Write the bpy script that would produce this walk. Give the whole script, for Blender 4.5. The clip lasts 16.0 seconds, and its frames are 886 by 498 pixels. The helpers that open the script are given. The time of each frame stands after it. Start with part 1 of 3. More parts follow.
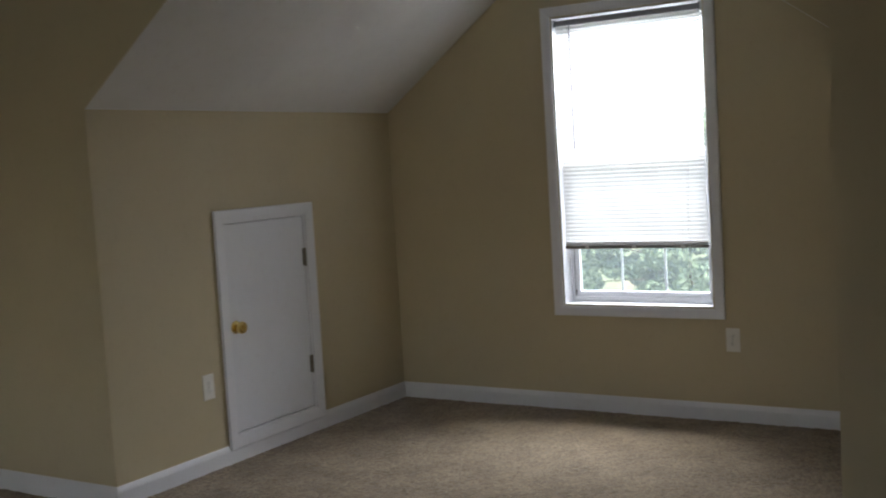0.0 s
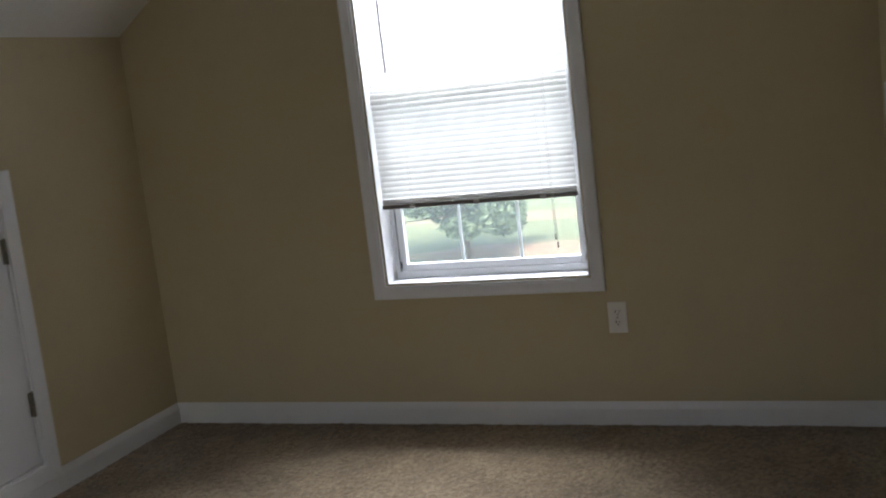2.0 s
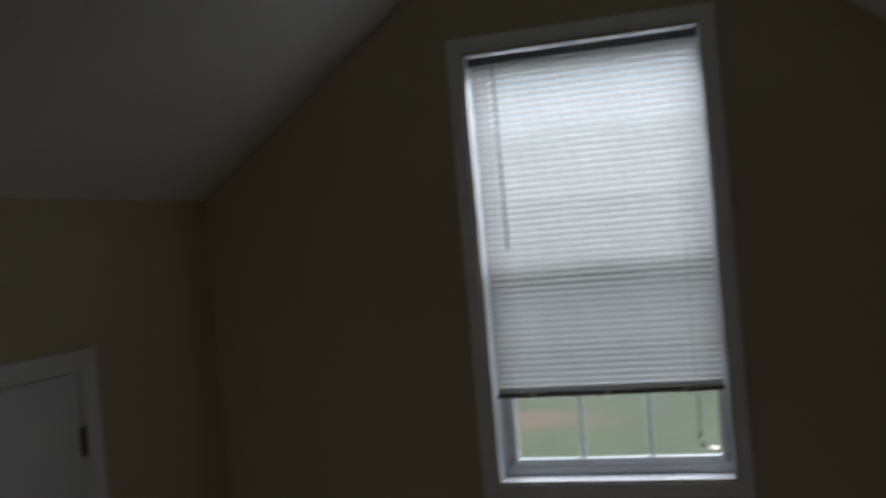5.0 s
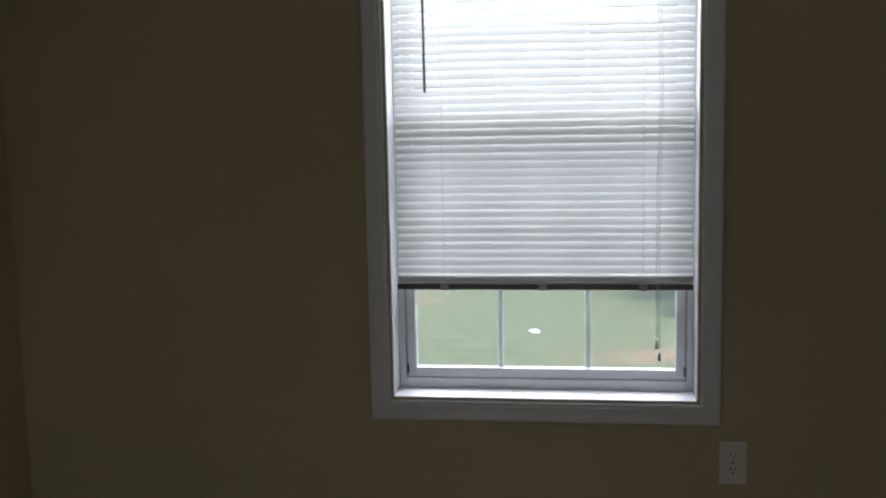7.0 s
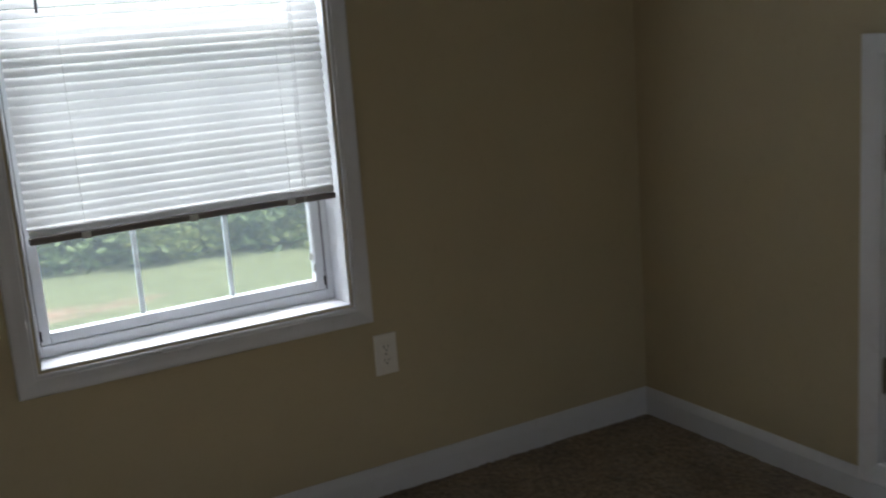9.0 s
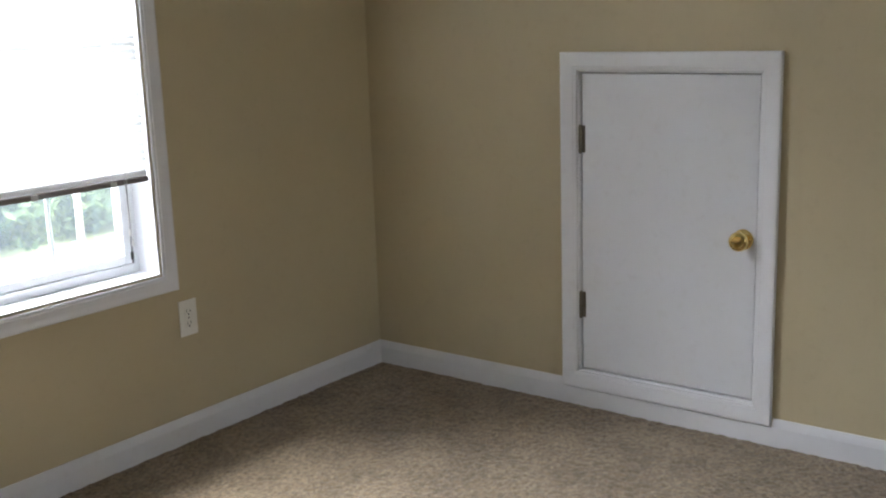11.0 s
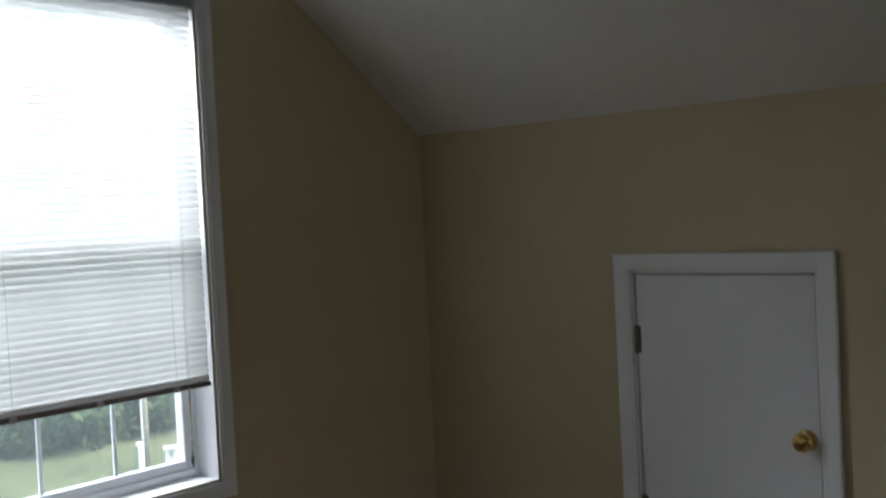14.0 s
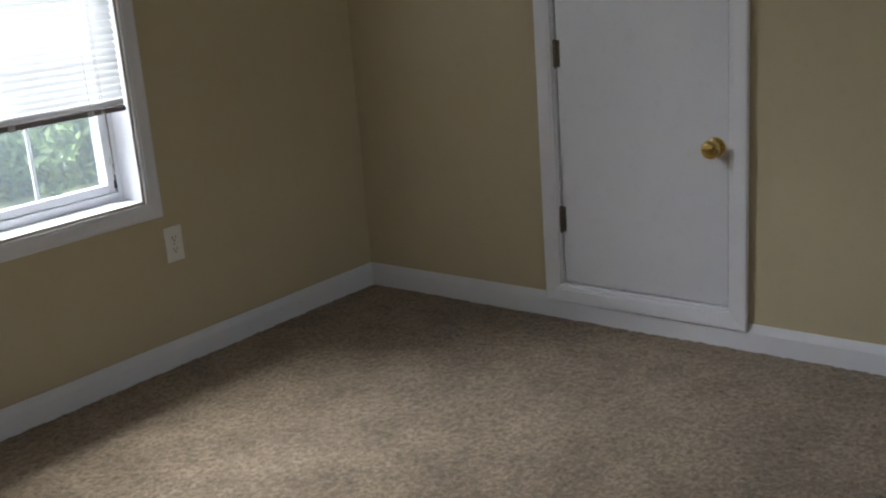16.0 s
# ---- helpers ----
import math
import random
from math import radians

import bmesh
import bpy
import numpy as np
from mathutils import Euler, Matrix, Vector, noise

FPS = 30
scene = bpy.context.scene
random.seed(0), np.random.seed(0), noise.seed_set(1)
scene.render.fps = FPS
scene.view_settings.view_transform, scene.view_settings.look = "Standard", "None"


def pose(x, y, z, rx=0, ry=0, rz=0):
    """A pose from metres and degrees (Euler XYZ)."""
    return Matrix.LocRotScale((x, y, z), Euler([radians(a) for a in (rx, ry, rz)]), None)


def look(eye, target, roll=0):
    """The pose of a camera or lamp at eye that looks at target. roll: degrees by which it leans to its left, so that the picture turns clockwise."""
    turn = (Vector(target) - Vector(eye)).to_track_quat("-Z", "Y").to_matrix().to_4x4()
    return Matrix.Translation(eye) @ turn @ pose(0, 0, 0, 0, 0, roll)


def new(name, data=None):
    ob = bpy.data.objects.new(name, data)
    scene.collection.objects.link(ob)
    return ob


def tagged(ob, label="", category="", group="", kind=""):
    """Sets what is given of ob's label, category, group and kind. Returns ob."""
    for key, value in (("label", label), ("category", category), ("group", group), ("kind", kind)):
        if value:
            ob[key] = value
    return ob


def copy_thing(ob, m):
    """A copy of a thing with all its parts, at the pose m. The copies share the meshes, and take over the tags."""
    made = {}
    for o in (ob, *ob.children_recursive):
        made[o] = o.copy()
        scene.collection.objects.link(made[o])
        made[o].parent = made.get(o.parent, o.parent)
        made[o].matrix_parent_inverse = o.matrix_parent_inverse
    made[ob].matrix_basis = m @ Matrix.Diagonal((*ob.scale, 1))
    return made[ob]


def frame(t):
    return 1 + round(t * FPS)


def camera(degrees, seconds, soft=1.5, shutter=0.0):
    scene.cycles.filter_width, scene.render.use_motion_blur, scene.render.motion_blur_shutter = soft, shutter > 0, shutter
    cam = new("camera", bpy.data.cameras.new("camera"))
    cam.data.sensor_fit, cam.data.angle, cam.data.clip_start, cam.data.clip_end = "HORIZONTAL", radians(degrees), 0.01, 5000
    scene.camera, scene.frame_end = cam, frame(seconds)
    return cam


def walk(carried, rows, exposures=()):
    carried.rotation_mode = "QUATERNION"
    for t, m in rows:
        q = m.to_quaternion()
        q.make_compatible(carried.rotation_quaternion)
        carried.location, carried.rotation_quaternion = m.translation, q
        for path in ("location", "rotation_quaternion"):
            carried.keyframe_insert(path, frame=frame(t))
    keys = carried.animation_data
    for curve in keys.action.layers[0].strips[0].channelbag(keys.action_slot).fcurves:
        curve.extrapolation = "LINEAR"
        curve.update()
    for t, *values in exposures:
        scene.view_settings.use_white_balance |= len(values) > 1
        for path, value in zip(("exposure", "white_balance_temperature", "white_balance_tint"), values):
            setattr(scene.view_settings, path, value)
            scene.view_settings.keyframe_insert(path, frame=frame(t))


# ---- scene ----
cam = camera(44.9, 16.0, 2.0, 0.3)
PATH = [
    (0, (2.066, -5.167, 1.361), (1.012, -3.475, 1.199), -3.4),
    (0.5, (1.993, -4.824, 1.358), (1.012, -3.095, 1.143), -4.6),
    (1, (1.713, -4.460, 1.372), (0.826, -2.688, 1.102), -5.2),
    (1.5, (1.535, -4.048, 1.402), (0.708, -2.257, 1.073), -6.4),
    (2, (1.322, -3.788, 1.321), (0.604, -1.947, 1.016), -6.7),
    (2.5, (1.037, -3.641, 1.355), (0.534, -1.731, 1.041), -5.3),
    (3, (0.843, -3.613, 1.340), (0.578, -1.647, 1.088), -3.8),
    (3.5, (0.801, -3.535, 1.445), (0.638, -1.546, 1.313), -4.3),
    (4, (0.790, -3.523, 1.420), (0.614, -1.534, 1.525), -5.0),
    (4.2, (0.778, -3.538, 1.440), (0.554, -1.555, 1.566), -5.0),
    (4.5, (0.935, -3.426, 1.471), (0.468, -1.484, 1.582), -4.8),
    (5, (0.613, -3.626, 1.428), (0.008, -1.720, 1.414), -5.0),
    (5.2, (0.578, -3.596, 1.408), (-0.163, -1.740, 1.327), -5.2),
    (7.3, (-0.020, -2.605, 1.330), (-0.136, -0.627, 1.060), -1.1),
    (7.5, (-0.132, -2.478, 1.322), (-0.129, -0.497, 1.045), -1.4),
    (8, (-0.322, -2.263, 1.330), (-0.007, -0.317, 0.990), -2.3),
    (8.5, (-0.476, -2.275, 1.308), (0.166, -0.422, 0.918), -3.0),
    (9, (-0.762, -2.579, 1.301), (0.205, -0.879, 0.883), -4.3),
    (9.2, (-0.958, -2.597, 1.301), (0.153, -0.985, 0.893), -2.9),
    (11.3, (-1.640, -2.702, 1.328), (-0.075, -1.527, 0.915), -2.3),
    (11.5, (-1.608, -2.729, 1.336), (-0.057, -1.513, 0.995), -2.6),
    (12, (-1.538, -2.840, 1.435), (-0.036, -1.527, 1.301), -3.5),
    (12.5, (-1.507, -2.868, 1.377), (-0.042, -1.514, 1.518), -2.6),
    (13, (-1.471, -2.896, 1.352), (-0.046, -1.514, 1.588), -2.2),
    (13.5, (-1.490, -2.863, 1.352), (-0.051, -1.482, 1.497), -2.8),
    (14, (-1.656, -2.712, 1.353), (-0.132, -1.418, 1.290), -2.9),
    (14.5, (-1.578, -2.781, 1.310), (-0.103, -1.454, 1.060), -3.3),
    (15, (-1.603, -2.771, 1.299), (-0.122, -1.502, 0.856), -3.8),
    (15.5, (-1.567, -2.839, 1.275), (-0.105, -1.580, 0.749), -4.2),
    (16, (-1.589, -2.833, 1.277), (-0.096, -1.617, 0.735), -4.2),
]
# seconds, stops, white balance
EXPOSURES = [
    (0.0, 3.0, 6550, 12), (2.0, 2.85, 6550, 12), (2.5, 2.65, 6550, 12), (3.0, 2.55, 6550, 12), (3.5, 2.45, 6550, 12), (4.0, 1.7, 6450, 12), (4.3, 1.35, 6450, 12),
    (4.5, 1.15, 6450, 12), (5.2, 1.05, 6400, 10), (7.3, 1.95, 6450, 12), (8.0, 1.68, 6350, 9), (8.5, 1.68, 6350, 9), (9.2, 2.7, 6450, 11),
    (11.3, 3.8, 6500, 12), (12.5, 3.15, 6450, 11), (13.0, 2.75, 6450, 11), (13.5, 2.35, 6450, 10), (14.0, 2.25, 6400, 9), (14.5, 2.5, 6350, 9), (15.5, 2.98, 6400, 11), (16.0, 3.08, 6450, 12),
]
walk(cam, [(t, look(eye, target, roll)) for t, eye, target, roll in PATH], EXPOSURES)
RX0, RX1, RY = -3.2, 3.0, -6.4   # side and rear walls of the wider room
SKY, BLIND_W, SIDE_W = 0.12, 66.0, 0.9   # strength of the sky, watts of the gable window light and added rear light

# world, sun and window light
world = bpy.data.worlds.new("sky")
scene.world = world
world.use_nodes = True
wn = world.node_tree.nodes
wl = world.node_tree.links
sky = wn.new("ShaderNodeTexSky")
sky.sky_type = "NISHITA"
sky.sun_disc = False
sky.sun_elevation = radians(52)
sky.sun_rotation = radians(150)
sky.air_density, sky.dust_density, sky.ozone_density = 1.0, 4.0, 1.0
wn["Background"].inputs["Strength"].default_value = SKY
wl.new(sky.outputs["Color"], wn["Background"].inputs["Color"])

sun_data = bpy.data.lights.new("sun", "SUN")
sun_data.energy, sun_data.angle, sun_data.color = 0.9, radians(14), (1.0, 0.97, 0.92)
sun_lamp = new("sun", sun_data)
sun_lamp.matrix_world = pose(0, 0, 30, 38, 0, 30)


def window_light(name, m, width, height, watts, color):
    data = bpy.data.lights.new(name, "AREA")
    data.shape, data.size, data.size_y, data.energy, data.color = "RECTANGLE", width, height, watts, color
    ob = new(name, data)
    ob.matrix_world = m
    return ob


# daylight outside the gable window's covered part; added fill in the unseen rear window
window_light("window_light", look((0, 1.5, 2.5), (0, 0, 1.36)), 2.2, 1.5, BLIND_W, (0.90, 0.95, 1.0))
window_light("rear_fill_light", look((-0.7, RY - 0.11, 1.35), (-0.7, 0, 1.35)), 0.85, 1.3, SIDE_W, (0.90, 0.92, 1.0))


GROUND = -3.2   # lawn, a storey below the attic floor


# ---- materials ----
def shader(name):
    m = bpy.data.materials.new(name)
    m.use_nodes = True
    t = m.node_tree
    return m, t.nodes, t.links, t.nodes["Principled BSDF"]


def coords(n, l, scale=(1, 1, 1)):
    tc = n.new("ShaderNodeTexCoord")
    mp = n.new("ShaderNodeMapping")
    mp.inputs["Scale"].default_value = scale
    l.new(tc.outputs["Object"], mp.inputs["Vector"])
    return mp.outputs["Vector"]


def noise_tex(n, l, vec, scale, detail=3.0, rough=0.6):
    t = n.new("ShaderNodeTexNoise")
    t.inputs["Scale"].default_value = scale
    t.inputs["Detail"].default_value = detail
    t.inputs["Roughness"].default_value = rough
    l.new(vec, t.inputs["Vector"])
    return t.outputs["Fac"]


def ramp(n, l, fac, stops):
    r = n.new("ShaderNodeValToRGB")
    while len(r.color_ramp.elements) < len(stops):
        r.color_ramp.elements.new(0.5)
    for e, (p, c) in zip(r.color_ramp.elements, stops):
        e.position, e.color = p, (*c, 1)
    l.new(fac, r.inputs["Fac"])
    return r.outputs["Color"]


def blend(n, l, kind, fac, a, b):
    mx = n.new("ShaderNodeMix")
    mx.data_type, mx.blend_type = "RGBA", kind
    mx.inputs[0].default_value = fac
    l.new(a, mx.inputs[6])
    l.new(b, mx.inputs[7])
    return mx.outputs[2]


def bump(n, l, bsdf, fac, strength, dist):
    b = n.new("ShaderNodeBump")
    b.inputs["Strength"].default_value, b.inputs["Distance"].default_value = strength, dist
    l.new(fac, b.inputs["Height"])
    l.new(b.outputs["Normal"], bsdf.inputs["Normal"])


def painted(name, color, rough, peel_scale, peel, mottle=0.06, spec=0.5):
    """Paint with a fine roller or orange-peel relief and a faint large mottling."""
    m, n, l, b = shader(name)
    v = coords(n, l)
    big = noise_tex(n, l, v, 1.7, 4.0)
    dark = [c * (1 - mottle) for c in color]
    lite = [min(1, c * (1 + mottle)) for c in color]
    base = ramp(n, l, big, [(0.3, dark), (0.7, lite)])
    scuff = ramp(n, l, noise_tex(n, l, v, 23.0, 5.0, 0.7), [(0.25, (0.94, 0.93, 0.92)), (0.45, (1, 1, 1))])
    l.new(blend(n, l, "MULTIPLY", 1.0, base, scuff), b.inputs["Base Color"])
    b.inputs["Roughness"].default_value = rough
    b.inputs["Specular IOR Level"].default_value = spec
    bump(n, l, b, noise_tex(n, l, v, peel_scale, 3.0), peel, 0.002)
    return m


WALL = painted("beige_wall_paint", (0.548, 0.468, 0.312), 0.62, 160, 0.16, 0.04, 0.35)
CEIL = painted("white_ceiling_paint", (0.74, 0.73, 0.72), 0.9, 55, 0.7, 0.05, 0.2)
TRIM = painted("white_trim_paint", (0.76, 0.765, 0.80), 0.33, 60, 0.05, 0.03)
DOOR = painted("white_door_paint", (0.74, 0.75, 0.79), 0.42, 45, 0.10, 0.03)
VINYL = painted("white_vinyl", (0.78, 0.80, 0.83), 0.35, 30, 0.02, 0.02)
PLATE = painted("ivory_plastic", (0.80, 0.78, 0.74), 0.3, 20, 0.01, 0.02)
# white bottom rail in shadow: the shade is put into this dark colour
RAIL = painted("shaded_white_blind_rail", (0.22, 0.195, 0.19), 0.45, 40, 0.03, 0.05)
# headrail is white; this grey carries its darkness against the window
HEAD = painted("backlit_white_headrail", (0.30, 0.31, 0.35), 0.4, 40, 0.02, 0.04)
VENT = painted("white_vent_enamel", (0.72, 0.72, 0.70), 0.4, 50, 0.03, 0.03)


def plain(name, color, rough, metal=0.0):
    m, n, l, b = shader(name)
    v = coords(n, l)
    f = noise_tex(n, l, v, 70, 4.0)
    l.new(ramp(n, l, f, [(0.3, [c * 0.8 for c in color]), (0.7, [min(1, c * 1.15) for c in color])]), b.inputs["Base Color"])
    b.inputs["Metallic"].default_value = metal
    r = n.new("ShaderNodeMapRange")
    r.inputs["To Min"].default_value, r.inputs["To Max"].default_value = rough * 0.7, rough * 1.3
    l.new(f, r.inputs["Value"])
    l.new(r.outputs["Result"], b.inputs["Roughness"])
    return m


BRASS = plain("polished_brass", (0.83, 0.62, 0.24), 0.06, 1.0)
HINGE = plain("tarnished_hinge_metal", (0.20, 0.18, 0.15), 0.38, 1.0)
DARK = plain("dark_slot", (0.02, 0.02, 0.02), 0.6)
# grey that puts the shade of narrow gaps into the colour
GAP = plain("gap_shade_grey", (0.28, 0.28, 0.30), 0.7)
DUCT = plain("dark_duct_sheet", (0.05, 0.05, 0.05), 0.6)
WAND = plain("smoky_plastic_wand", (0.26, 0.26, 0.29), 0.25)
CORD = plain("woven_blind_cord", (0.80, 0.79, 0.77), 0.8)
TASSEL = plain("pale_plastic_tassel", (0.72, 0.71, 0.69), 0.4)
SHINGLE = plain("roof_underlay", (0.10, 0.09, 0.08), 0.9)


def slat_material():
    m, n, l, b = shader("white_translucent_slat")
    v = coords(n, l)
    b.inputs["Roughness"].default_value = 0.4
    col = ramp(n, l, noise_tex(n, l, v, 9, 3.0), [(0.3, (0.78, 0.77, 0.75)), (0.7, (0.84, 0.83, 0.81))])
    l.new(col, b.inputs["Base Color"])
    tr = n.new("ShaderNodeBsdfTranslucent")
    tr.inputs["Color"].default_value = (0.85, 0.86, 0.875, 1)
    mx = n.new("ShaderNodeMixShader")
    mx.inputs[0].default_value = 0.29
    l.new(b.outputs[0], mx.inputs[1])
    l.new(tr.outputs[0], mx.inputs[2])
    l.new(mx.outputs[0], n["Material Output"].inputs["Surface"])
    return m


SLAT = slat_material()


def glass_material():
    m, n, l, b = shader("window_glass")
    n.remove(b)
    tp = n.new("ShaderNodeBsdfTransparent")
    tp.inputs["Color"].default_value = (0.95, 0.97, 0.96, 1)
    gl = n.new("ShaderNodeBsdfGlossy")
    gl.inputs["Roughness"].default_value = 0.02
    fr = n.new("ShaderNodeFresnel")
    fr.inputs["IOR"].default_value = 1.5
    mx = n.new("ShaderNodeMixShader")
    l.new(fr.outputs[0], mx.inputs[0])
    l.new(tp.outputs[0], mx.inputs[1])
    l.new(gl.outputs[0], mx.inputs[2])
    l.new(mx.outputs[0], n["Material Output"].inputs["Surface"])
    return m


GLASS = glass_material()


def screen_material():
    m, n, l, b = shader("insect_screen_and_haze")
    n.remove(b)
    # besides the mesh, the translucent share lays a pale glare haze over the view
    b = n.new("ShaderNodeBsdfTranslucent")
    b.inputs["Color"].default_value = (0.24, 0.26, 0.28, 1)
    tp = n.new("ShaderNodeBsdfTransparent")
    mx = n.new("ShaderNodeMixShader")
    mx.inputs[0].default_value = 0.11
    l.new(tp.outputs[0], mx.inputs[1])
    l.new(b.outputs[0], mx.inputs[2])
    l.new(mx.outputs[0], n["Material Output"].inputs["Surface"])
    return m


SCREEN = screen_material()


def carpet_material():
    m, n, l, b = shader("beige_cut_pile_carpet")
    v = coords(n, l)
    tuft = ramp(n, l, noise_tex(n, l, v, 75, 3.0, 0.75), [(0.32, (0.115, 0.083, 0.050)), (0.5, (0.222, 0.165, 0.106)), (0.68, (0.355, 0.272, 0.182))])
    swirl = ramp(n, l, noise_tex(n, l, v, 5.0, 5.0, 0.6), [(0.40, (0.82, 0.805, 0.785)), (0.60, (1.10, 1.10, 1.09))])
    l.new(blend(n, l, "MULTIPLY", 1.0, tuft, swirl), b.inputs["Base Color"])
    b.inputs["Roughness"].default_value = 0.95
    b.inputs["Specular IOR Level"].default_value = 0.1
    b.inputs["Sheen Weight"].default_value = 0.25
    bump(n, l, b, noise_tex(n, l, v, 320, 2.0, 0.8), 0.6, 0.004)
    return m


CARPET = carpet_material()


def grass_material():
    m, n, l, b = shader("mown_grass_with_bare_clay")
    v = coords(n, l)
    blades = ramp(n, l, noise_tex(n, l, v, 3.0, 8.0, 0.75), [(0.3, (0.115, 0.145, 0.07)), (0.55, (0.17, 0.205, 0.105)), (0.75, (0.25, 0.26, 0.155))])
    clay = ramp(n, l, noise_tex(n, l, v, 6.0, 5.0, 0.7), [(0.3, (0.26, 0.15, 0.10)), (0.7, (0.42, 0.30, 0.22))])
    spread = None
    for cx, cy, rx, ry in ((1.7, 16.4, 2.6, 0.75), (-6.9, 22.6, 4.6, 1.9), (-8.9, 29.0, 5.0, 1.6), (3.6, 21.5, 2.4, 0.5), (1.9, 14.2, 0.5, 0.2)):
        sub = n.new("ShaderNodeVectorMath")
        sub.operation = "SUBTRACT"
        sub.inputs[1].default_value = (cx, cy, GROUND)
        l.new(v, sub.inputs[0])
        mul = n.new("ShaderNodeVectorMath")
        mul.operation = "MULTIPLY"
        mul.inputs[1].default_value = (1 / rx, 1 / ry, 0)
        l.new(sub.outputs[0], mul.inputs[0])
        ln = n.new("ShaderNodeVectorMath")
        ln.operation = "LENGTH"
        l.new(mul.outputs[0], ln.inputs[0])
        if spread is None:
            spread = ln.outputs["Value"]
        else:
            mn = n.new("ShaderNodeMath")
            mn.operation = "MINIMUM"
            l.new(spread, mn.inputs[0])
            l.new(ln.outputs["Value"], mn.inputs[1])
            spread = mn.outputs[0]
    rag = n.new("ShaderNodeMath")
    rag.operation = "MULTIPLY_ADD"
    rag.inputs[1].default_value = 2.2
    l.new(noise_tex(n, l, coords(n, l, (0.6, 1.6, 1)), 1.4, 5.0, 0.65), rag.inputs[0])
    l.new(spread, rag.inputs[2])
    fit_range = n.new("ShaderNodeMapRange")
    fit_range.inputs["From Min"].default_value, fit_range.inputs["From Max"].default_value = 1.35, 2.0
    fit_range.inputs["To Min"].default_value, fit_range.inputs["To Max"].default_value = 0.85, 0.0
    l.new(rag.outputs[0], fit_range.inputs["Value"])
    mask = fit_range.outputs["Result"]
    mx = n.new("ShaderNodeMix")
    mx.data_type = "RGBA"
    l.new(mask, mx.inputs[0])
    l.new(blades, mx.inputs[6])
    l.new(clay, mx.inputs[7])
    l.new(mx.outputs[2], b.inputs["Base Color"])
    b.inputs["Roughness"].default_value = 0.95
    bump(n, l, b, noise_tex(n, l, v, 9.0, 6.0, 0.8), 0.8, 0.06)
    return m


GRASS = grass_material()


def leaf_material(name, dark, lite):
    m, n, l, b = shader(name)
    g = n.new("ShaderNodeNewGeometry")
    col = ramp(n, l, g.outputs["Random Per Island"], [(0.0, dark), (1.0, lite)])
    l.new(col, b.inputs["Base Color"])
    b.inputs["Roughness"].default_value = 0.55
    tr = n.new("ShaderNodeBsdfTranslucent")
    l.new(col, tr.inputs["Color"])
    mx = n.new("ShaderNodeMixShader")
    mx.inputs[0].default_value = 0.3
    l.new(b.outputs[0], mx.inputs[1])
    l.new(tr.outputs[0], mx.inputs[2])
    l.new(mx.outputs[0], n["Material Output"].inputs["Surface"])
    return m


LEAF = leaf_material("tree_leaves", (0.075, 0.125, 0.08), (0.18, 0.25, 0.15))
WOODS = leaf_material("woodland_leaves", (0.055, 0.105, 0.045), (0.18, 0.26, 0.11))
SHRUB = leaf_material("shrub_leaves", (0.07, 0.12, 0.035), (0.20, 0.24, 0.08))
BARK = plain("grey_brown_bark", (0.13, 0.10, 0.075), 0.9)
POLE = plain("weathered_grey_wood", (0.42, 0.40, 0.38), 0.85)
PEDESTAL = plain("pale_green_plastic", (0.52, 0.60, 0.52), 0.5)
CABINET = plain("pale_grey_enamel", (0.60, 0.64, 0.68), 0.45)
METAL = plain("galvanised_steel", (0.5, 0.5, 0.5), 0.4, 1.0)
STONE = plain("pale_stone", (0.72, 0.70, 0.66), 0.8)
SIDING = painted("pale_siding", (0.6, 0.6, 0.58), 0.6, 20, 0.05)


# ---- mesh helpers ----
def mesh_of(bm, name, mat):
    bmesh.ops.recalc_face_normals(bm, faces=bm.faces[:])
    me = bpy.data.meshes.new(name)
    bm.to_mesh(me)
    bm.free()
    if mat:
        me.materials.append(mat)
    return me


def part(name, bm, mat, parent=None, label="", smooth=False):
    ob = new(name, mesh_of(bm, name, mat))
    if smooth:
        ob.data.shade_smooth()
    if parent:
        ob.parent = parent
    if label:
        ob["label"] = label
    return ob


def structure(name, bm, mat, label, category):
    return tagged(part(name, bm, mat), label, category, kind="structure")


def box(bm, lo, hi, bevel=0.0, segs=2):
    lo, hi = Vector(lo), Vector(hi)
    r = bmesh.ops.create_cube(bm, size=1.0, matrix=Matrix.Translation((lo + hi) / 2) @ Matrix.Diagonal((*(hi - lo), 1)))
    if bevel:
        es = {e for v in r["verts"] for e in v.link_edges}
        bmesh.ops.bevel(bm, geom=list(es), offset=bevel, segments=segs, affect="EDGES", profile=0.5)
    return bm


def boxed(lo, hi, bevel=0.0, segs=2):
    return box(bmesh.new(), lo, hi, bevel, segs)


def prism(bm, outline, axis, a, b):
    """Extrudes a closed outline along an axis. axis 'y': outline is (x, z); 'x': (y, z); 'z': (x, y)."""
    put = {"y": lambda p, d: (p[0], d, p[1]), "x": lambda p, d: (d, p[0], p[1]), "z": lambda p, d: (p[0], p[1], d)}[axis]
    f = [bm.verts.new(put(p, a)) for p in outline]
    g = [bm.verts.new(put(p, b)) for p in outline]
    bm.faces.new(f)
    bm.faces.new(g[::-1])
    for i in range(len(f)):
        j = (i + 1) % len(f)
        bm.faces.new((f[i], g[i], g[j], f[j]))
    return bm


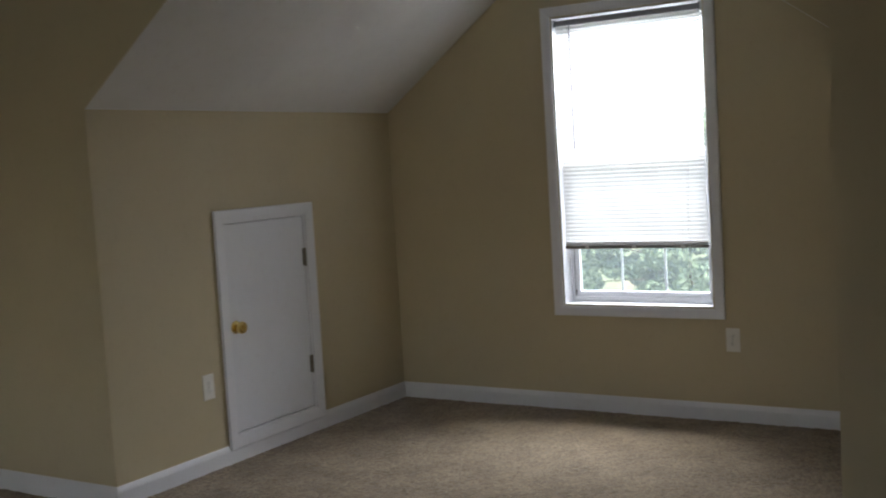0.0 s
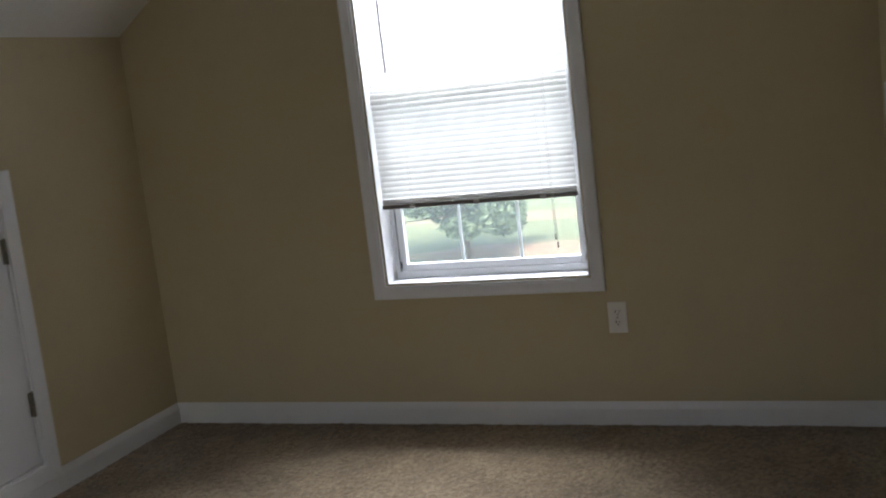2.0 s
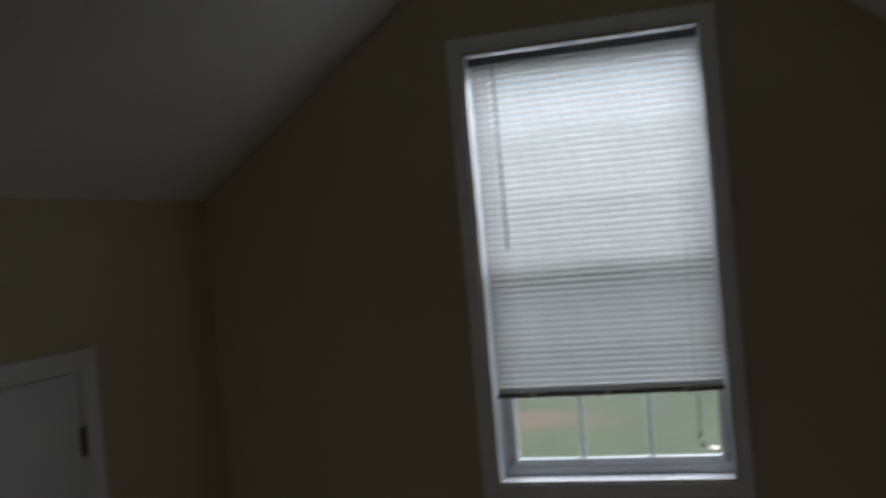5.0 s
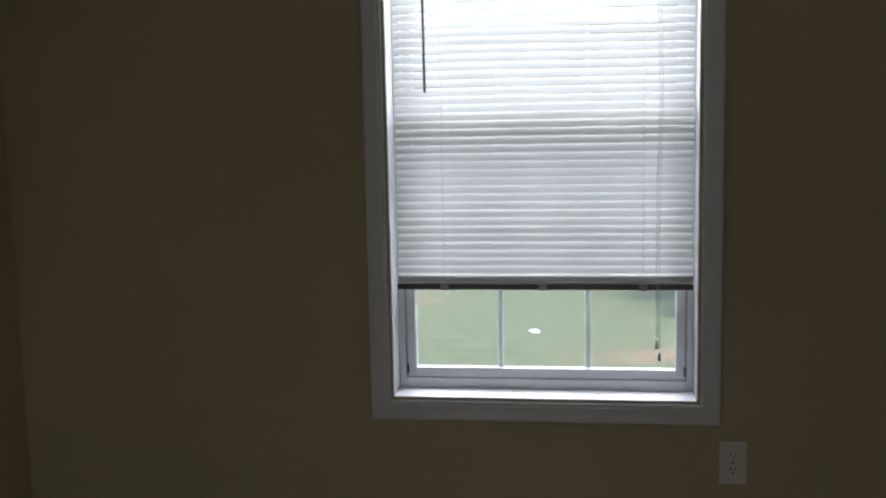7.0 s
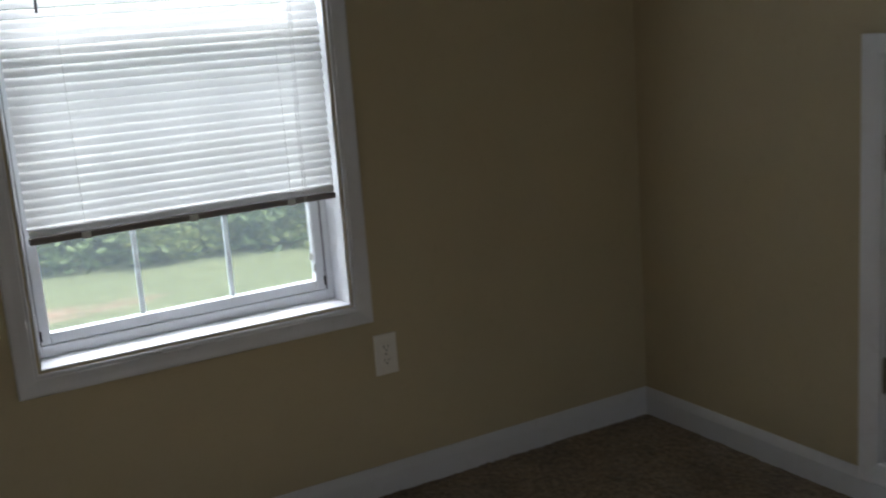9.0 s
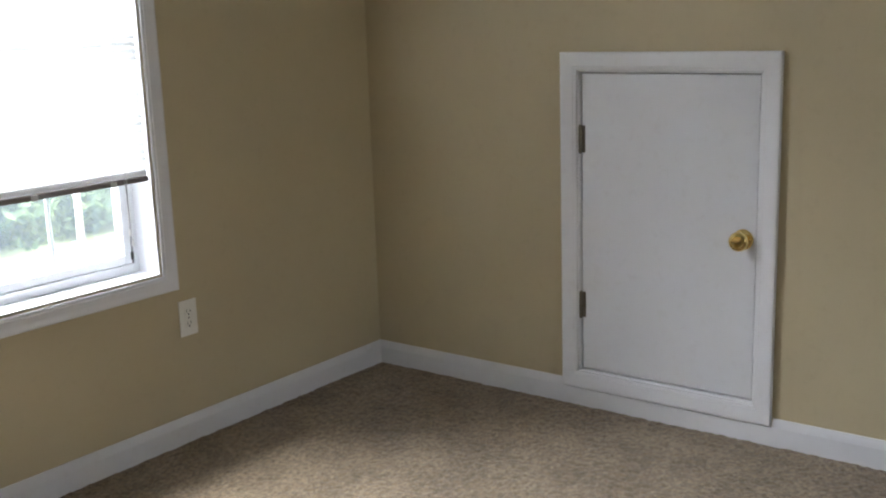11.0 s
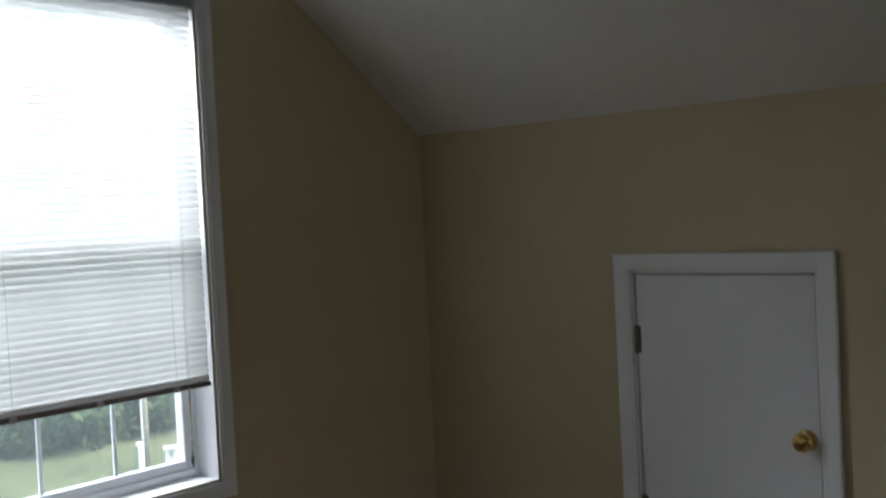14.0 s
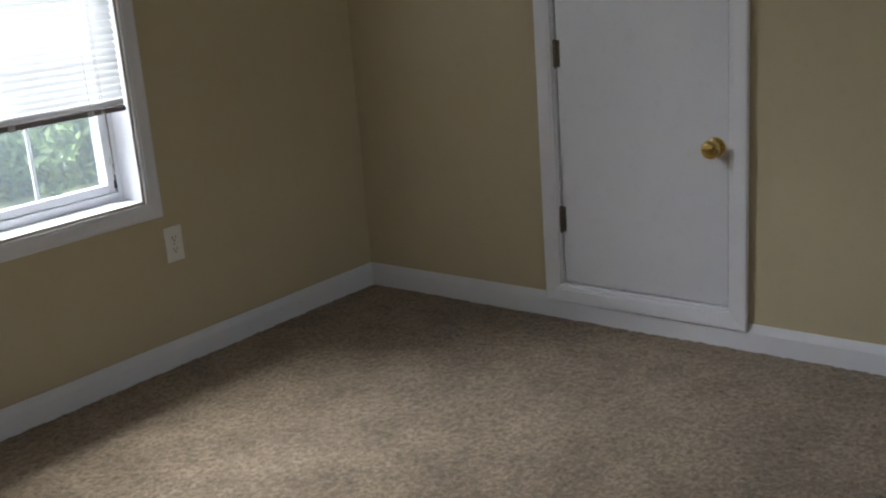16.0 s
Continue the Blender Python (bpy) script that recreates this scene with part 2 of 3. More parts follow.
def sweep(profile, stations):
    """A solid from one closed profile placed at several stations, each a function of the profile's point."""
    bm = bmesh.new()
    rings = [[bm.verts.new(st(p)) for p in profile] for st in stations]
    for a, b in zip(rings, rings[1:]):
        for i in range(len(profile)):
            j = (i + 1) % len(profile)
            bm.faces.new((a[i], a[j], b[j], b[i]))
    bm.faces.new(rings[0][::-1])
    bm.faces.new(rings[-1])
    return bm


def lathe(profile, segs=28):
    """Turns (radius, height) points round the z axis."""
    bm = bmesh.new()
    rings = []
    for r, h in profile:
        if r < 1e-5:
            rings.append([bm.verts.new((0, 0, h))])
        else:
            rings.append([bm.verts.new((r * math.cos(2 * math.pi * k / segs), r * math.sin(2 * math.pi * k / segs), h)) for k in range(segs)])
    for a, b in zip(rings, rings[1:]):
        for k in range(segs):
            j = (k + 1) % segs
            ring = [a[k % len(a)], a[j % len(a)], b[j % len(b)], b[k % len(b)]]
            ring = list(dict.fromkeys(ring))
            if len(ring) > 2:
                bm.faces.new(ring)
    return bm


def rod(bm, a, b, r, r2=None, segs=8):
    a, b = Vector(a), Vector(b)
    m = Matrix.Translation((a + b) / 2) @ (b - a).to_track_quat("Z", "Y").to_matrix().to_4x4()
    bmesh.ops.create_cone(bm, cap_ends=True, segments=segs, radius1=r, radius2=r if r2 is None else r2, depth=(b - a).length, matrix=m)
    return bm


def wall_pose(side, along, up):
    """Local axes for a thing on a wall: x to the right as one faces it, y up, z out into the room."""
    u, o = {"gable": ((1, 0, 0), (along, 0, up)), "left": ((0, 1, 0), (XL, along, up)), "right": ((0, -1, 0), (XR, along, up))}[side]
    u, v = Vector(u), Vector((0, 0, 1))
    w = u.cross(v)
    return Matrix(((u.x, v.x, w.x, o[0]), (u.y, v.y, w.y, o[1]), (u.z, v.z, w.z, o[2]), (0, 0, 0, 1)))


# ---- structure ----
XL, XR = -1.475, 1.429      # knee walls
KNEE, TOP = 1.660, 2.405    # where the slopes begin and end
SL, SR = -0.457, 0.417      # edges of the flat strip of ceiling
FRONT = -2.177              # plane in which the alcove opens into the wider room
FRONT_E = -2.11           # the same on the east side
WX, WZ0, WZ1 = 0.405, 0.563, 2.073   # window opening

bm = bmesh.new()
prism(bm, [(XL - 0.3, -0.25), (-WX, -0.25), (-WX, 2.6), (XL - 0.3, 2.6)], "y", 0.0, 0.19)
prism(bm, [(WX, -0.25), (XR + 0.3, -0.25), (XR + 0.3, 2.6), (WX, 2.6)], "y", 0.0, 0.19)
prism(bm, [(-WX, -0.25), (WX, -0.25), (WX, WZ0), (-WX, WZ0)], "y", 0.0, 0.19)
prism(bm, [(-WX, WZ1), (WX, WZ1), (WX, 2.6), (-WX, 2.6)], "y", 0.0, 0.19)
structure("wall_north", bm, WALL, "beige painted gable wall with a window opening", "wall")

LD0, LD1 = -1.444, -0.826   # left door opening along y
RD0, RD1 = -1.524, -0.895   # right door opening along y
DZ0, DZ1 = 0.112, 1.141


def knee_wall(name, x0, x1, d0, d1, front):
    b = bmesh.new()
    prism(b, [(front + 0.12, -0.25), (d0, -0.25), (d0, KNEE), (front + 0.12, KNEE)], "x", x0, x1)
    prism(b, [(d1, -0.25), (0, -0.25), (0, KNEE), (d1, KNEE)], "x", x0, x1)
    prism(b, [(d0, -0.25), (d1, -0.25), (d1, DZ0), (d0, DZ0)], "x", x0, x1)
    prism(b, [(d0, DZ1), (d1, DZ1), (d1, KNEE), (d0, KNEE)], "x", x0, x1)
    structure(name, b, WALL, "low beige painted knee wall under a sloped ceiling", "wall")


knee_wall("wall_west", XL - 0.12, XL, LD0, LD1, FRONT)
knee_wall("wall_east", XR, XR + 0.12, RD0, RD1, FRONT_E)

bm = prism(bmesh.new(), [(RX0, -0.25), (XL, -0.25), (XL, KNEE + 0.002), (SL - 0.003, TOP), (RX0, TOP)], "y", FRONT, FRONT + 0.12)
structure("wall_opening_west", bm, WALL, "beige wall beside the alcove, cut along the slope", "wall")
bm = prism(bmesh.new(), [(XR, -0.25), (RX1, -0.25), (RX1, TOP), (SR + 0.003, TOP), (XR, KNEE + 0.002)], "y", FRONT_E, FRONT_E + 0.12)
structure("wall_opening_east", bm, WALL, "beige wall beside the alcove, cut along the slope", "wall")

bm = bmesh.new()
prism(bm, [(XL, KNEE), (SL, TOP), (SL, TOP + 0.12), (XL - 0.3, KNEE - 0.1), (XL - 0.12, KNEE)], "y", FRONT + 0.12, 0.0)
prism(bm, [(XL, KNEE), (SL, TOP), (SL - 0.002, TOP), (XL, KNEE + 0.0015)], "y", FRONT + 0.001, FRONT + 0.12)
structure("ceiling_slope_west", bm, CEIL, "sloped white painted ceiling of the attic room", "ceiling")
bm = bmesh.new()
prism(bm, [(XR, KNEE), (XR + 0.12, KNEE), (XR + 0.3, KNEE - 0.1), (SR, TOP + 0.12), (SR, TOP)], "y", FRONT_E + 0.12, 0.0)
prism(bm, [(XR, KNEE), (XR, KNEE + 0.0015), (SR + 0.002, TOP), (SR, TOP)], "y", FRONT_E + 0.001, FRONT_E + 0.12)
structure("ceiling_slope_east", bm, CEIL, "sloped white painted ceiling of the attic room", "ceiling")

VX, VY = 0.0, -0.43   # ceiling register
bm = bmesh.new()
box(bm, (SL, FRONT, TOP), (SR, VY - 0.055, TOP + 0.12))
box(bm, (SL, VY + 0.055, TOP), (SR, 0, TOP + 0.12))
box(bm, (SL, VY - 0.055, TOP), (VX - 0.13, VY + 0.055, TOP + 0.12))
box(bm, (VX + 0.13, VY - 0.055, TOP), (SR, VY + 0.055, TOP + 0.12))
box(bm, (RX0 - 0.19, RY - 0.19, TOP), (RX1 + 0.12, FRONT, TOP + 0.12))
box(bm, (SR, FRONT, TOP), (RX1 + 0.12, FRONT_E + 0.12, TOP + 0.12))
structure("ceiling", bm, CEIL, "flat white painted ceiling", "ceiling")

# wider room behind: plain closing walls, and an unseen rear window added for light
S0, S1, SZ0, SZ1 = -1.2, -0.2, 0.65, 2.05
bm = bmesh.new()
for x0, x1, z0, z1 in ((RX0 - 0.19, S0, -0.25, TOP), (S1, RX1 + 0.12, -0.25, TOP), (S0, S1, -0.25, SZ0), (S0, S1, SZ1, TOP)):
    prism(bm, [(x0, z0), (x1, z0), (x1, z1), (x0, z1)], "y", RY - 0.19, RY)
structure("wall_south", bm, WALL, "plain beige painted wall with an opening for the added window", "wall")
structure("wall_side_west", boxed((RX0 - 0.19, RY, -0.25), (RX0, FRONT + 0.12, TOP)), WALL, "plain beige painted wall", "wall")
structure("wall_side_east", boxed((RX1, RY, -0.25), (RX1 + 0.12, FRONT_E + 0.12, TOP)), WALL, "plain beige painted wall", "wall")

# floor: carpet with a real pile over the part that is walked past, plain beyond
def carpet(name, x0, x1, y0, y1, step, pile):
    nx, ny = int((x1 - x0) / step) + 1, int((y1 - y0) / step) + 1
    rng = np.random.default_rng(5)
    xs, ys = np.linspace(x0, x1, nx), np.linspace(y0, y1, ny)
    gx, gy = np.meshgrid(xs, ys)
    fine = rng.random((ny, nx))
    mid = rng.random((ny // 3 + 2, nx // 3 + 2)).repeat(3, 0).repeat(3, 1)[:ny, :nx]
    big = rng.random((ny // 26 + 3, nx // 26 + 3))
    iy, ix = np.arange(ny) / 26.0, np.arange(nx) / 26.0
    y_, x_ = iy.astype(int), ix.astype(int)
    fy, fx = (iy - y_)[:, None], (ix - x_)[None]
    soft = (big[y_][:, x_] * (1 - fx) + big[y_][:, x_ + 1] * fx) * (1 - fy) + (big[y_ + 1][:, x_] * (1 - fx) + big[y_ + 1][:, x_ + 1] * fx) * fy
    gz = pile * (0.45 * fine + 0.55 * mid + 0.4 * soft) - pile * 1.5
    co = np.stack([gx + (fine - 0.5) * step * 0.7, gy + (mid - 0.5) * step * 0.7, gz], -1)
    me = bpy.data.meshes.new(name)
    idx = np.arange(nx * ny).reshape(ny, nx)
    quads = np.stack([idx[:-1, :-1], idx[:-1, 1:], idx[1:, 1:], idx[1:, :-1]], -1).reshape(-1, 4)
    me.vertices.add(nx * ny)
    me.vertices.foreach_set("co", co.astype(np.float32).ravel())
    me.loops.add(quads.size)
    me.loops.foreach_set("vertex_index", quads.astype(np.int32).ravel())
    me.polygons.add(len(quads))
    me.polygons.foreach_set("loop_start", np.arange(0, quads.size, 4, dtype=np.int32))
    me.update(calc_edges=True)
    me.materials.append(CARPET)
    me.shade_smooth()
    return new(name, me)


floor = structure("floor", boxed((RX0 - 0.19, RY - 0.12, -0.25), (RX1 + 0.12, 0.0, -0.016)), CARPET, "beige cut-pile carpet, softly mottled", "floor")
pile_ob = carpet("carpet_pile", XL - 0.06, XR + 0.06, -3.3, 0.0, 0.0060, 0.0062)
pile_ob.parent = floor
pile_far = carpet("carpet_pile", RX0, RX1, RY, -3.3, 0.03, 0.009)
pile_far.parent = floor
pile_side = carpet("carpet_pile", RX0, XL - 0.06, -3.3, FRONT, 0.015, 0.009)
pile_side.parent = floor
pile_side = carpet("carpet_pile", XR + 0.06, RX1, -3.3, FRONT_E, 0.015, 0.009)
pile_side.parent = floor

# baseboards
BASE_H, BASE_T = 0.083, 0.013


def baseboard(a, b, out, m0=0.0, m1=0.0, height=BASE_H):
    """From a to b along a wall; out: the way into the room. m0, m1: how the ends are mitred."""
    a, b, out = Vector((*a, 0)), Vector((*b, 0)), Vector((*out, 0))
    d = (b - a).normalized()
    h = height
    prof = [(0, -0.016), (BASE_T, -0.016), (BASE_T, h - 0.026), (BASE_T - 0.002, h - 0.018), (BASE_T - 0.004, h - 0.012), (BASE_T - 0.0075, h - 0.004), (0.004, h), (0, h)]
    if height < 0.07:
        prof = [(0, -0.016), (BASE_T, -0.016), (BASE_T, h), (0, h)]
    at = lambda p0, k: lambda p: p0 + d * (k * p[0]) + out * p[0] + Vector((0, 0, p[1]))
    bmx = sweep(prof, [at(a, m0), at(b, m1)])
    return structure("baseboard", bmx, TRIM, "white painted wooden baseboard along the carpet", "baseboard")


CAS = 0.057   # width of the casings
baseboard((XL, 0), (XR, 0), (0, -1), 1, -1)
baseboard((XL, FRONT), (XL, LD0 - CAS), (1, 0), -1, 0)
baseboard((XL, LD0 - CAS), (XL, LD1 + CAS), (1, 0), 0, 0, DZ0 - CAS)
baseboard((XL, LD1 + CAS), (XL, 0), (1, 0), 0, -1)
baseboard((XR, FRONT_E), (XR, RD0 - CAS), (-1, 0), -1, 0)
baseboard((XR, RD0 - CAS), (XR, RD1 + CAS), (-1, 0), 0, 0, DZ0 - CAS)
baseboard((XR, RD1 + CAS), (XR, 0), (-1, 0), 0, -1)
baseboard((RX0, FRONT), (XL, FRONT), (0, -1), 1, 1)
baseboard((XR, FRONT_E), (RX1, FRONT_E), (0, -1), -1, -1)
baseboard((RX0, RY), (RX0, FRONT), (1, 0), 1, -1)
baseboard((RX1, RY), (RX1, FRONT_E), (-1, 0), 1, -1)
baseboard((RX0, RY), (RX1, RY), (0, 1), 1, -1)


# ---- windows and doors ----
CASING_PROFILE = [(0.0, 0.0), (0.0, 0.0085), (0.004, 0.0105), (0.010, 0.0105), (0.013, 0.0125), (0.034, 0.0145), (0.047, 0.0165), (0.054, 0.0165), (CAS, 0.0140), (CAS, 0.0)]


def casing(parent, x0, x1, y0, y1, name="casing", base=0.0, reveal=0.0):
    """Four mitred lengths of moulding round an opening, set back from its edge by the reveal."""
    keep = (CAS - reveal) / CAS
    profile = [(reveal + u * keep, v) for u, v in CASING_PROFILE]
    corners = [((x0, y0), (-1, -1)), ((x1, y0), (1, -1)), ((x1, y1), (1, 1)), ((x0, y1), (-1, 1))]
    for i in range(4):
        (p, s), (q, t) = corners[i], corners[(i + 1) % 4]
        st = lambda c, k: lambda pr: Vector((c[0] + k[0] * pr[0], c[1] + k[1] * pr[0], pr[1] + base))
        part(name, sweep(profile, [st(p, s), st(q, t)]), TRIM, parent)


def ring(parent, name, x0, x1, y0, y1, w, z0, z1, mat, bevel=0.002, wy=None):
    """A rectangular frame out of two stiles and two rails."""
    wy = w if wy is None else wy
    part(name, boxed((x0, y0, z0), (x0 + w, y1, z1), bevel), mat, parent)
    part(name, boxed((x1 - w, y0, z0), (x1, y1, z1), bevel), mat, parent)
    part(name, boxed((x0 + w, y0, z0), (x1 - w, y0 + wy, z1), bevel), mat, parent)
    part(name, boxed((x0 + w, y1 - wy, z0), (x1 - w, y1, z1), bevel), mat, parent)


def hung_window(name, m, w, h, label, muntins=True):
    """A double-hung vinyl window in a cased opening of the given half width and height."""
    win = tagged(new(name), label, "window", kind="structure")
    win.matrix_world = m
    # jamb lining
    t = 0.004
    part("jamb", boxed((-w, 0, -0.18), (-w + t, h, 0.0015), 0.001), TRIM, win)
    part("jamb", boxed((w - t, 0, -0.18), (w, h, 0.0015), 0.001), TRIM, win)
    part("window_sill", boxed((-w + t, 0, -0.18), (w - t, t, 0.0015), 0.001), TRIM, win)
    part("jamb", boxed((-w + t, h - t, -0.18), (w - t, h, 0.0015), 0.001), TRIM, win)
    casing(win, -w, w, 0, h, "casing", 0.0, 0.006)
    a = w - t
    ring(win, "window_frame", -a, a, t, h - t, 0.020, -0.178, -0.095, VINYL, 0.002, 0.028)
    mid = h * 0.515
    for y0, y1, z0 in ((t + 0.028, mid + 0.017, -0.129), (mid - 0.017, h - t - 0.028, -0.161)):
        sash = part("sash", boxed((-a + 0.020, y0, z0), (-a + 0.046, y1, z0 + 0.028), 0.003), VINYL, win)
        part("stile", boxed((a - 0.046, y0, z0), (a - 0.020, y1, z0 + 0.028), 0.003), VINYL, sash)
        part("rail", boxed((-a + 0.046, y0, z0), (a - 0.046, y0 + 0.028, z0 + 0.028), 0.003), VINYL, sash)
        part("rail", boxed((-a + 0.046, y1 - 0.034, z0), (a - 0.046, y1, z0 + 0.028), 0.003), VINYL, sash)
        pane = part("pane", boxed((-a + 0.044, y0 + 0.026, z0 + 0.012), (a - 0.044, y1 - 0.032, z0 + 0.015)), GLASS, sash)
        pane.visible_shadow = False
        if muntins:
            for x in (-0.12, 0.12):
                part("muntin", boxed((x - 0.0065, y0 + 0.027, z0 + 0.002), (x + 0.0065, y1 - 0.033, z0 + 0.010), 0.002), VINYL, sash)
            for k in (1, 2):
                y = y0 + 0.028 + (y1 - y0 - 0.062) * k / 3
                for xa, xb in ((-a + 0.046, -0.1265), (-0.1135, 0.1135), (0.1265, a - 0.046)):
                    part("muntin", boxed((xa, y - 0.0065, z0 + 0.0025), (xb, y + 0.0065, z0 + 0.0095), 0.002), VINYL, sash)
    if muntins:
        # tilt latches and balance shoes in the side channels
        for s in (-1, 1):
            part("latch", boxed((s * (a - 0.013) - 0.005, 0.075, -0.099), (s * (a - 0.013) + 0.005, 0.115, -0.091), 0.001), VINYL, win)
            part("balance_shoe", boxed((s * (a - 0.0225) - 0.002, 0.045, -0.1005), (s * (a - 0.0225) + 0.002, 0.070, -0.091)), DARK, win)
        # thin strips in place of the shade between frame and sash
        for s in (-1, 1):
            part("channel_gap_shade", boxed((s * (a - 0.019) - 0.0013, 0.032, -0.1018), (s * (a - 0.019) + 0.0013, mid, -0.0942)), GAP, win, "thin grey strip standing in for the shaded gap beside the sash")
        part("sash_lock", boxed((-0.03, mid + 0.018, -0.125), (0.03, mid + 0.030, -0.103), 0.003), VINYL, win)
        scr = part("insect_screen", boxed((-a + 0.02, t + 0.028, -0.1755), (a - 0.02, mid, -0.1750)), SCREEN, win)
    return win


hung_window("window_1", wall_pose("gable", 0, WZ0), WX, WZ1 - WZ0, "white vinyl double-hung window in a white mitred casing")
# unseen window, added so daylight reaches the wider room from behind
side = Matrix.Rotation(math.pi, 4, "Z") @ wall_pose("gable", 0, 0)
side.translation = ((S0 + S1) / 2, RY, SZ0)
hung_window("added_rear_window", side, (S1 - S0) / 2, SZ1 - SZ0, "plain white double-hung window of the wider room, unseen, added for light", False)


def knob_parts(parent, x, y):
    """A round brass knob on a rose."""
    rose = part("rose", lathe([(0, 0.000), (0.031, 0.000), (0.032, 0.003), (0.029, 0.006), (0.020, 0.009), (0.013, 0.011), (0.0, 0.011)]), BRASS, parent, "polished brass rose", True)
    rose.location = (x, y, DOOR_FACE)
    kn = part("door_knob", lathe([(0.0, 0.010), (0.012, 0.010), (0.0115, 0.018), (0.014, 0.022), (0.0225, 0.0255), (0.0285, 0.033), (0.030, 0.042), (0.0275, 0.050), (0.0195, 0.0555), (0.0172, 0.0550), (0.0145, 0.0540), (0.0, 0.0555)]), BRASS, parent, "round polished brass knob", True)
    kn.location = (x, y, DOOR_FACE)


DOOR_FACE = -0.004


def hinge(parent, x, y, side_):
    leaf = boxed((x - 0.0145 if side_ > 0 else x - 0.001, y - 0.044, -0.006), (x + 0.001 if side_ > 0 else x + 0.0145, y + 0.044, -0.0015), 0.001)
    h = part("hinge", leaf, HINGE, parent, "tarnished metal butt hinge")
    b = bmesh.new()
    for k in range(5):
        y0 = y - 0.044 + k * 0.0176
        rod(b, (x, y0 + 0.0006, 0.003), (x, y0 + 0.0170, 0.003), 0.0062, segs=12)
    rod(b, (x, y - 0.048, 0.003), (x, y + 0.048, 0.003), 0.0035, segs=10)
    part("barrel", b, HINGE, h)


def access_door(name, side_wall, d0, d1, hinge_right, label):
    w, h = (d1 - d0) / 2, DZ1 - DZ0
    door = tagged(new(name), label, "door", kind="structure")
    door.matrix_world = wall_pose(side_wall, (d0 + d1) / 2, DZ0)
    s = 1 if hinge_right else -1
    t = 0.012
    for lo, hi in (((-w, 0, -0.11), (-w + t, h, 0.003)), ((w - t, 0, -0.11), (w, h, 0.003)), ((-w + t, h - t, -0.11), (w - t, h, 0.003)), ((-w + t, 0, -0.11), (w - t, t, 0.003))):
        part("jamb", boxed(lo, hi), TRIM, door)
    casing(door, -w + 0.004, w - 0.004, 0.004, h - 0.004, "casing", 0.003)
    g = 0.0045
    panel = part("door_panel", boxed((-w + t + g, t + g, DOOR_FACE - 0.035), (w - t - g, h - t - g, DOOR_FACE), 0.0015), DOOR, door, "flush white painted door panel")
    # door stops, coloured grey so the gap round the panel reads shaded
    for lo, hi in (((-w + t, t, -0.055), (-w + t + 0.012, h - t, -0.043)), ((w - t - 0.012, t, -0.055), (w - t, h - t, -0.043)), ((-w + t + 0.012, t, -0.055), (w - t - 0.012, t + 0.012, -0.043)), ((-w + t + 0.012, h - t - 0.012, -0.055), (w - t - 0.012, h - t, -0.043))):
        part("stop", boxed(lo, hi), GAP, door)
    for y in (0.240, 0.801):
        hinge(door, s * (w - t - g / 2), y, s)
    knob_parts(door, -s * (w - 0.055), 0.520)
    # latch plate on the closing edge
    part("strike_plate", boxed((-s * (w - t + 0.002) - 0.0015, 0.49, DOOR_FACE - 0.024), (-s * (w - t + 0.002) + 0.0015, 0.54, DOOR_FACE - 0.002)), BRASS, door)
    return door


access_door("door_1", "left", LD0, LD1, True, "small closed white access door with brass knob in the knee wall")
access_door("door_2", "right", RD0, RD1, False, "small closed white access door with brass knob in the knee wall")


